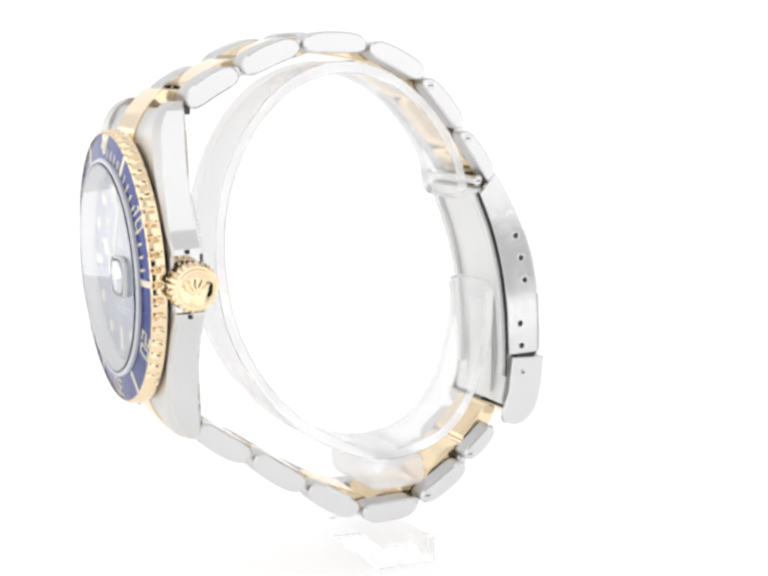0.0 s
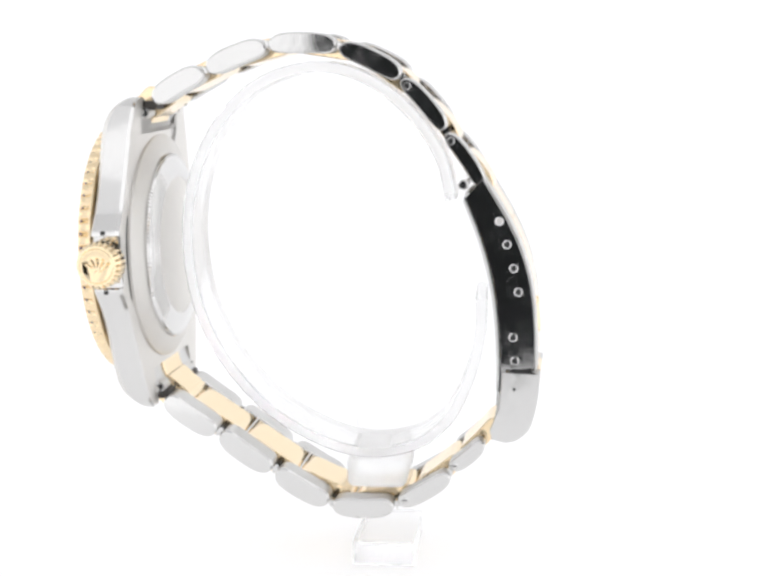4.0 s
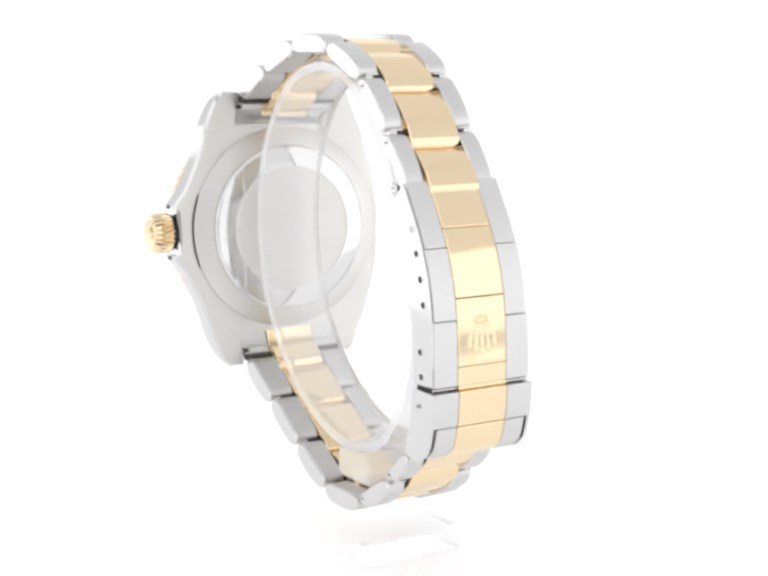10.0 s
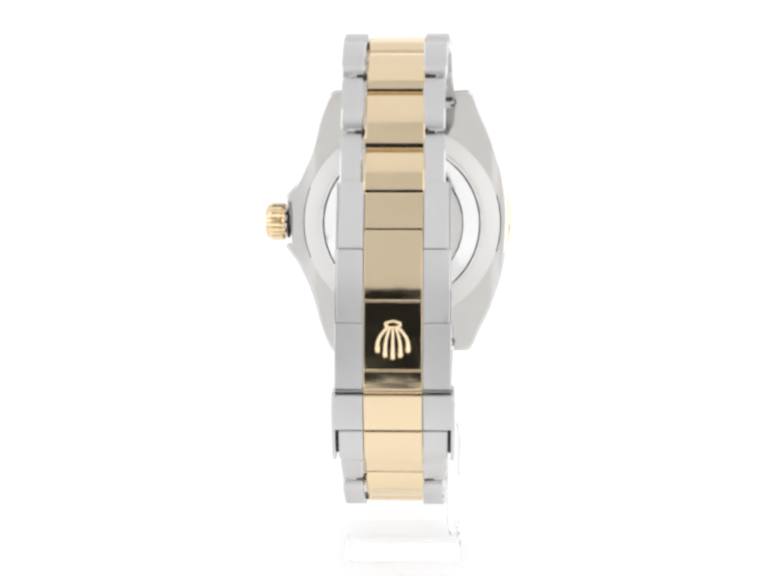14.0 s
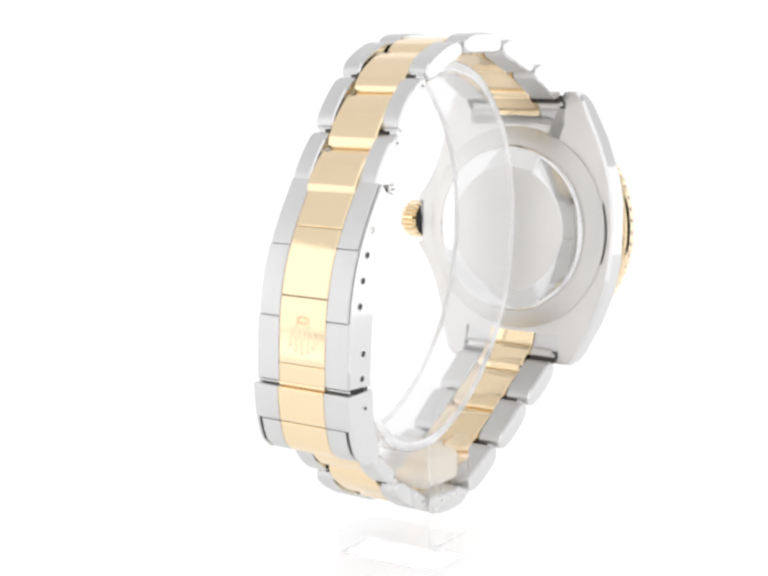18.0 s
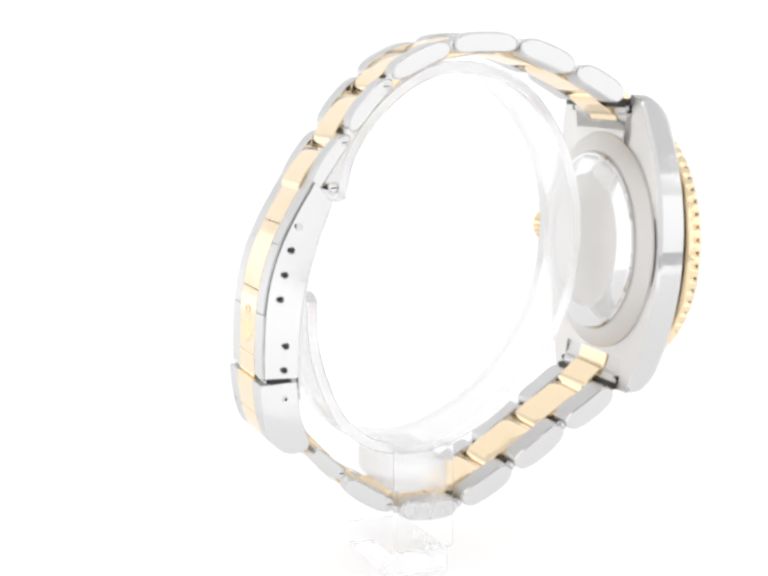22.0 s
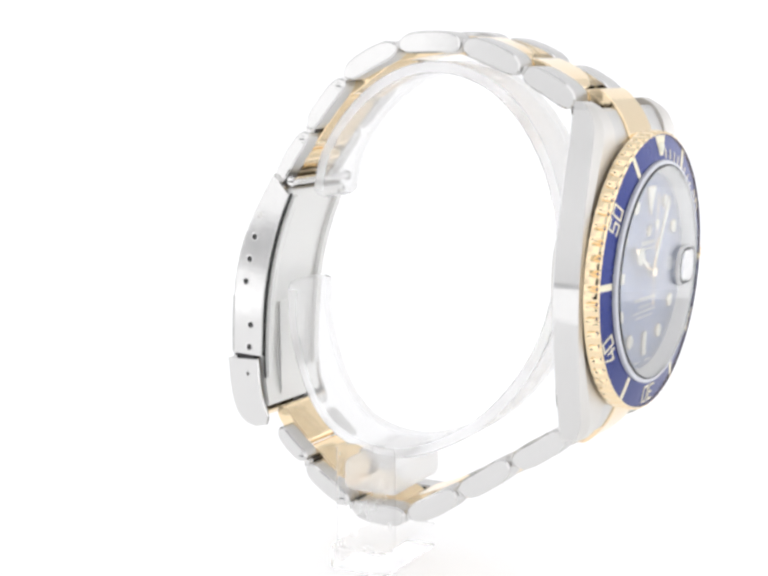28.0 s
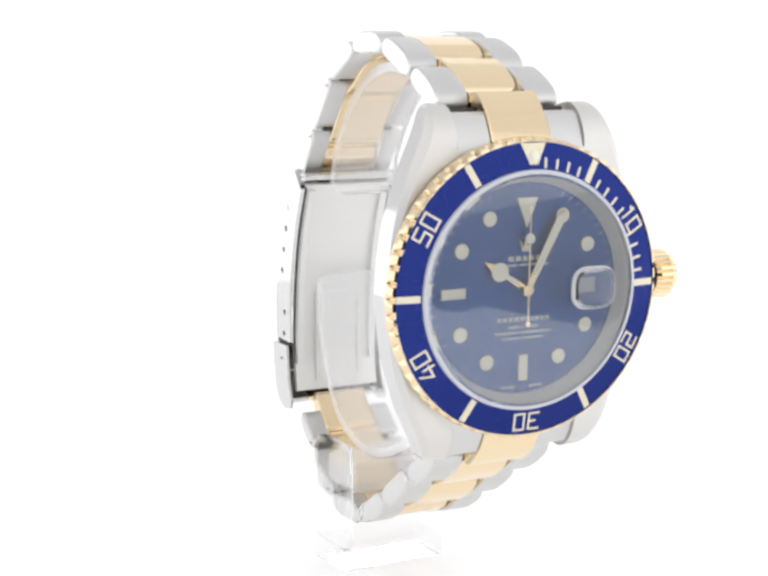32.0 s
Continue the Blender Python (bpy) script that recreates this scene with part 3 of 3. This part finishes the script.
part("fluted_ring", hour(spin([(13.0, -3.6), (13.8, -3.6), (13.8, -4.2), (13.5, -4.42), (13.0, -4.42)], 300, lambda i, k: -0.14 if i % 2 and k in (1, 2, 3) else 0)), polished, watch, "fine fluting round the case back")
part("back_bevel", hour(spin([(13.3, -4.2), (13.15, -4.42), (10.6, -5.0), (10.3, -5.0), (10.3, -4.2)], 96)), polished, watch, "polished bevel of the case back")
part("back_centre", hour(spin([(0, -4.92), (10.35, -4.92), (10.35, -4.6), (0, -4.6)], 96, closed=False)), satin, watch, "plain satin case back centre")

# ---------------------------------------------------------------- the watch: bezel, crystal, dial
N = 60
KNURL = (1.0, 0.85, 0.42, 0.08, 0.0, 0.0, 0.0, 0.0, 0.0, 0.08, 0.42, 0.85)
CUT = {4: 0.04, 5: 0.42, 6: 0.62, 7: 0.22}
HEAD = HEAD @ Matrix.Translation((0, -0.62, 0))      # bezel, dial and crystal sit low on the case
bm = spin([(14.95, 2.73), (17.9, 2.73), (18.35, 2.85), (18.75, 3.1), (18.75, 3.4), (18.75, 3.62), (18.72, 4.6), (18.58, 4.88), (18.25, 5.05), (18.25, 4.7), (15.0, 5.2), (14.95, 5.2)], N * 12,
          lambda i, k: -KNURL[i % 12] * CUT.get(k, 0.0))
for f in bm.faces:      # the bottom of the notches is coloured darker in place of dark reflections
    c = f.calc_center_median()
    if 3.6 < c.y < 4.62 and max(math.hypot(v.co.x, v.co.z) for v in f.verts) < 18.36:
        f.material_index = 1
bezel = part("bezel", hour(bm), gold, watch, "rotating gold bezel with notched edge", (notch_shade,), 32)
insert = part("bezel_insert", hour(spin([(14.95, 5.35), (18.25, 4.85), (18.25, 4.5), (14.95, 4.5)], 128)), blue_insert, bezel, "blue bezel insert with gold minute scale")


def on_insert(r):
    return 5.35 - (r - 14.95) * 0.1515


def insert_mark(w, h, r, minute, name="scale_mark"):
    bm = slab(rect(w, h, 0, r), 0, 0.10)
    for v in bm.verts:
        v.co.y += on_insert(r) - 0.06 - (v.co.z - r) * 0.1515
    bmesh.ops.transform(bm, matrix=Matrix.Rotation(radians(-6 * minute), 4, "Y"), verts=bm.verts)
    part(name, hour(bm), pale, bezel)


for minute in range(1, 15):
    if minute % 5:
        insert_mark(0.32, 1.25, 15.75, minute)
for minute in (5, 15, 25, 35, 45, 55):
    insert_mark(0.85, 3.0, 16.6, minute)


def bar(x0, x1, z0, z1, lean=0.0):
    """One straight stroke of a numeral, as an outline; lean shifts its upper end sideways."""
    return [(x0, z0), (x1, z0), (x1 + lean, z1), (x0 + lean, z1)]


def strokes(figure, w=1.62, h=2.35, t=0.27):
    """Square-cut figures of the minute scale, built from straight strokes that butt on one another."""
    r, m = w / 2, t / 2
    top, mid, low = bar(-r, r, h / 2 - t, h / 2), bar(-r, r, -m, m), bar(-r, r, -h / 2, -h / 2 + t)
    ul, ur = bar(-r, -r + t, m, h / 2 - t), bar(r - t, r, m, h / 2 - t)
    ll, lr = bar(-r, -r + t, -h / 2 + t, -m), bar(r - t, r, -h / 2 + t, -m)
    return {"0": [top, low, bar(-r, -r + t, -h / 2 + t, h / 2 - t), bar(r - t, r, -h / 2 + t, h / 2 - t)],
            "1": [bar(-m, m, -h / 2, h / 2), bar(-m - 0.42, -m - 0.01, h / 2 - 0.62, h / 2 - 0.25)],
            "2": [top, ur, mid, ll, low], "3": [top, ur, bar(-r + 0.5, r, -m, m), lr, low], "5": [top, ul, mid, lr, low],
            "4": [bar(-r, r + 0.15, -h / 2 + 0.55, -h / 2 + 0.55 + t), bar(-r, -r + t, -h / 2 + 0.551 + t, h / 2, 0.75), bar(r - t - 0.1, r - 0.1, -h / 2 + 0.551 + t, h / 2 - 0.7), bar(r - t - 0.1, r - 0.1, -h / 2, -h / 2 + 0.549)]}[figure]


for minute in (10, 20, 30, 40, 50):
    bm = bmesh.new()
    for figure, shift in zip(str(minute), (-0.72 if minute == 10 else -1.02, 1.02)):
        for outline in strokes(figure):
            piece = slab([(-x - shift, z) for x, z in outline], 0, 0.10)
            me = bpy.data.meshes.new("stroke")
            piece.to_mesh(me)
            piece.free()
            bm.from_mesh(me)
            bpy.data.meshes.remove(me)
    for v in bm.verts:
        r = 16.6 + v.co.z
        v.co = Vector((v.co.x, on_insert(r) - 0.05 + v.co.y, r))
    bmesh.ops.transform(bm, matrix=Matrix.Rotation(radians(-6 * minute), 4, "Y"), verts=bm.verts)
    part("numeral", hour(bm), pale, bezel, "pale numeral %d on the insert" % minute)
tri = [(1.75, 18.1), (-1.75, 18.1), (-0.55, 15.5), (0.55, 15.5)]
bm = slab(tri, 0, 0.1)
for v in bm.verts:
    v.co.y += on_insert(v.co.z) - 0.05
part("zero_triangle", hour(bm), pale, bezel, "pale gold triangle at zero")
bm = bmesh.new()
bmesh.ops.create_uvsphere(bm, u_segments=16, v_segments=8, radius=0.85, matrix=Matrix.Translation((0, on_insert(16.5) - 0.35, 16.5)))
part("lume_pearl", hour(bm), lume, bezel, "cream lume pearl")

DIAL_Y = 3.2
dial = part("dial", hour(spin([(0, DIAL_Y), (14.2, DIAL_Y), (14.2, DIAL_Y - 0.5), (0, DIAL_Y - 0.5)], 96, closed=False)), blue_dial, watch, "blue sunray dial")
part("rehaut", hour(spin([(13.2, DIAL_Y - 0.1), (13.25, DIAL_Y + 0.1), (14.3, 4.95), (14.9, 4.95), (14.9, DIAL_Y - 0.3), (13.0, DIAL_Y - 0.3)], 96)), rehaut_satin, watch, "satin steel ring round the dial")
part("crystal_gasket", hour(spin([(14.4, 5.0), (14.92, 5.0), (14.92, 5.7), (14.8, 5.85), (14.4, 5.92)], 96)), shader("gasket", (0.62, 0.63, 0.68), 0.25), watch, "pale crystal gasket")
crystal = part("crystal", hour(spin([(0, 6.1), (14.1, 6.1), (14.38, 5.85), (14.38, 5.0), (0, 5.0)], 96, closed=False)), sapphire, watch, "clear sapphire crystal")
crystal.visible_shadow = False
lens = part("date_lens", hour(slab([(x - 8.5, z) for x, z in rect(5.9, 5.0, 0, 0, 0, 1.75)], 6.12, 6.75, 0.45)), sapphire, crystal, "date magnifier on the crystal")
lens.visible_shadow = False
# whitish ring paints the bright refraction along the magnifier's edge
outer = [(x - 8.5, z) for x, z in rect(6.3, 5.4, 0, 0, 0, 1.95)]
inner = [(x - 8.5, z) for x, z in rect(5.9, 5.0, 0, 0, 0, 1.75)]
bm = bmesh.new()
loops = [[bm.verts.new((x, y, z)) for x, z in o] for o, y in ((inner, 6.13), (outer, 6.13), (outer, 6.35), (inner, 6.78))]
for p, q in zip(loops, loops[1:] + loops[:1]):
    for i in range(len(p)):
        bm.faces.new((p[i - 1], p[i], q[i], q[i - 1]))
part("lens_edge", hour(bm), shader("whitened_lens_edge", (1, 1, 1), 0.3, 0, clear=0.3, ior=1.3), crystal, "bevelled edge of the magnifier, whitened for its refracted light").visible_shadow = False


def dial_mark(name, outline, y, material, parent, label="", thick=0.12, edge=0.0, rim=0.0):
    if rim:
        n = len(outline)
        cx, cz = sum(p[0] for p in outline) / n, sum(p[1] for p in outline) / n
        grown = [(x + (x - cx) / (math.hypot(x - cx, z - cz) or 1) * rim, z + (z - cz) / (math.hypot(x - cx, z - cz) or 1) * rim) for x, z in outline]
        base = part(name, hour(slab(grown, y, y + thick * 0.8, 0.03)), gold, parent, label)
        part("lume", hour(slab(outline, y + thick * 0.5, y + thick, 0.02)), material, base)
        return base
    return part(name, hour(slab(outline, y, y + thick, edge)), material, parent, label)


def clock(r, h):
    a = radians(30 * h)
    return -r * math.sin(a), r * math.cos(a)


for h in (1, 2, 4, 5, 7, 8, 10, 11):
    x, z = clock(10.3, h)
    dial_mark("hour_dot", disc(0.90, x, z), DIAL_Y + 0.01, lume, watch, "round lume hour marker in a gold rim", 0.3, rim=0.06)
for h in (6, 9):
    w, hh, r = (1.25, 3.2, 9.95)
    dial_mark("hour_bar", rect(w, hh, 0, r, 30 * h), DIAL_Y + 0.01, lume, watch, "lume hour bar in a gold rim", 0.3, rim=0.06)
dial_mark("hour_triangle", [(1.45, 11.3), (-1.45, 11.3), (0, 7.6)], DIAL_Y + 0.01, lume, watch, "lume triangle at twelve in a gold rim", 0.3, rim=0.08)
dial_mark("date_window", rect(2.5, 1.9, -8.9, 0), DIAL_Y + 0.01, date_white, watch, "pale date window at three", 0.05)
for m in range(60):
    x = rect(0.09, 0.45 if m % 5 else 0.6, 0, 12.65, 6 * m)
    dial_mark("minute_mark", x, DIAL_Y + 0.01, print_ink, dial, thick=0.03)
# lines of unreadable print, as bars
for z, hh, gap, words in ((3.8, 0.62, 0.28, (0.75, 0.75, 0.6, 0.7, 0.75)), (3.0, 0.24, 0.35, (2.2, 2.7, 1.0)), (-3.8, 0.52, 0.22, (0.55, 0.55, 0.6, 0.65, 0.6, 0.55, 0.3, 0.55, 0.5, 0.5)),
                          (-4.8, 0.26, 0.35, (1.6, 0.3, 1.6)), (-5.5, 0.28, 0.35, (3.3, 4.4)), (-6.2, 0.27, 0.35, (2.6, 2.9))):
    x = -(sum(words) + gap * (len(words) - 1)) / 2
    for wide in words:
        dial_mark("print_line", rect(wide, hh, -x - wide / 2, z), DIAL_Y + 0.01, print_ink, dial, thick=0.03)
        x += wide + gap
dial_mark("emblem", [(0.8, 6.1), (0.3, 5.2), (0, 6.3), (-0.3, 5.2), (-0.8, 6.1), (-0.5, 4.7), (0.5, 4.7)], DIAL_Y + 0.01, pale, dial, "small applied emblem", 0.15)
for x in (-2.0, 2.0):
    dial_mark("print_line", rect(2.0, 0.2, x, -12.4), DIAL_Y + 0.01, print_ink, dial, thick=0.03)


def clockwise(pts, deg):
    """Turn an outline that points to twelve clockwise as read from the front (x runs to the reader's left)."""
    c, s = math.cos(radians(deg)), math.sin(radians(deg))
    return [(x * c - z * s, x * s + z * c) for x, z in pts]


hand = dial_mark("hour_hand", clockwise([(0.35, -0.6), (0.35, 3.3), (0.95, 3.7), (1.25, 4.5), (0.95, 5.3), (0.45, 5.7), (0, 7.2), (-0.45, 5.7), (-0.95, 5.3), (-1.25, 4.5), (-0.95, 3.7), (-0.35, 3.3), (-0.35, -0.6)], 302), DIAL_Y + 0.55, gold, watch, "gold hour hand with a round lume plot", 0.14)
dial_mark("lume", clockwise(disc(1.16, 0, 4.5), 302), DIAL_Y + 0.66, lume, hand, thick=0.07)
dial_mark("lume", clockwise([(0.22, 1.2), (0.22, 3.3), (-0.22, 3.3), (-0.22, 1.2)], 302), DIAL_Y + 0.66, lume, hand, thick=0.06)
hand = dial_mark("minute_hand", clockwise([(0.4, -0.8), (0.62, 9.7), (0, 10.9), (-0.62, 9.7), (-0.4, -0.8)], 27), DIAL_Y + 0.85, gold, watch, "gold minute hand with lume", 0.14)
dial_mark("lume", clockwise([(0.34, 2.0), (0.56, 9.7), (0, 10.6), (-0.56, 9.7), (-0.34, 2.0)], 27), DIAL_Y + 0.96, lume, hand, thick=0.06)
hand = dial_mark("second_hand", [(0.10, -4.1), (0.09, 10.4), (-0.09, 10.4), (-0.10, -4.1)], DIAL_Y + 1.1, gold, watch, "thin gold second hand with lume dot", 0.1)
dial_mark("lume", disc(0.66, 0, 6.4), DIAL_Y + 1.1, lume, hand, thick=0.16)
dial_mark("counterweight", disc(0.34, 0, -4.25), DIAL_Y + 1.1, gold, hand, thick=0.12)
dial_mark("hub", disc(0.72, 0, 0), DIAL_Y + 0.5, gold, hand, thick=0.85, edge=0.1)

# plain raised fan on the clasp: an oval ring with five rounded fingers
for k in range(5):
    tip = Vector(((k - 2) * 1.02, -5.0 + 0.24 * (k - 2) ** 2))
    root = Vector(((k - 2) * 0.42, -1.1))
    bm = bmesh.new()
    steps = 15
    for i in range(steps):
        f = i / (steps - 1)
        q = root + (tip - root) * f + Vector(((k - 2) * 0.22 * math.sin(math.pi * f), 0))
        p = along(CLASP, s_at_z(CLASP, -35.0 + q.y))
        bmesh.ops.create_uvsphere(bm, u_segments=10, v_segments=6, radius=0.30 + 0.14 * f ** 3, matrix=Matrix.Translation((q.x, p.x + 0.2, p.y + LIFT)))
    part("emblem_finger", bm, gold, clasp, "raised gold fan emblem")
bm = bmesh.new()
for i in range(18):
    a = 2 * math.pi * i / 18
    p = along(CLASP, s_at_z(CLASP, -35.6 + 0.42 * math.sin(a)))
    bmesh.ops.create_uvsphere(bm, u_segments=8, v_segments=6, radius=0.22, matrix=Matrix.Translation((1.0 * math.cos(a), p.x + 0.02, p.y + LIFT)))
part("emblem_oval", bm, gold, clasp)

# ---------------------------------------------------------------- the stand
stand = tagged(new("display_stand"), "clear bent acrylic watch stand on the white table", "stand")
RING = [(-10.2, -20.5), (-8.7, -14.0), (-4.0, -7.2), (3.0, -2.2), (11.0, -0.75), (19.6, -3.8), (26.3, -11.6), (29.6, -22.0), (29.0, -34.0), (25.0, -43.8),
        (18.0, -52.0), (10.0, -56.8), (2.6, -58.6), (-4.8, -57.2), (-9.8, -53.2), (-12.9, -47.0), (-14.6, -40.0), (-14.6, -33.4)]
bm = prism(strip(RING, 1.6, 0, 1, 64), -5.8, 4.8, 0.0, side_mat=1)
tips = [Vector(p) for p in (RING[0], RING[-1])]
ends = [e for e in bm.edges if abs(e.verts[0].co.x - e.verts[1].co.x) < 1e-4 and 1.4 < e.calc_length() < 1.8
        and min((Vector(((e.verts[0].co.y + e.verts[1].co.y) / 2, (e.verts[0].co.z + e.verts[1].co.z) / 2 - LIFT)) - p).length for p in tips) < 1.1]
bmesh.ops.bevel(bm, geom=ends, offset=2.4, segments=6, affect="EDGES", profile=0.5)
loop = part("ring", rounded(bm, 0.22), acrylic, stand, "open clear acrylic ring", (frosted,), 15)
foot = part("bent_foot", prism([(-4.2, 0.02), (4.8, 0.02), (4.8, 3.6), (-4.2, 3.6)], -6.6, 10.7, 0.4), clear_block, stand, "flat clear acrylic foot")
stem = part("stem", block(8.9, 10.7, -3.3, 6.0, 3.4, 19.2, 0.7), thin_clear, stand, "upright clear acrylic stem")
arm = part("arm", block(-5.9, 8.8, -3.1, 5.8, 11.7, 16.6, 1.2), milky, stand, "milky acrylic bridge from stem to ring")
for ob in (loop, foot, stem, arm):
    ob.visible_shadow = False


# ---------------------------------------------------------------- the turntable's turning
def motions():
    ts = [i * 0.5 for i in range(int(SPAN * 2) + 1)]
    seat = Matrix.Translation((1.2 * U, 0, 0)) @ pose(0, 0, 0, 0, 0, -1.8)
    walk(watch, [(t, pose(0, 0, 0, 0, 0, RATE * (t - 14)) @ seat) for t in ts])
    walk(stand, [(t, pose(0, 0, 0, 0, 0, RATE * (t - 14))) for t in ts])


motions()
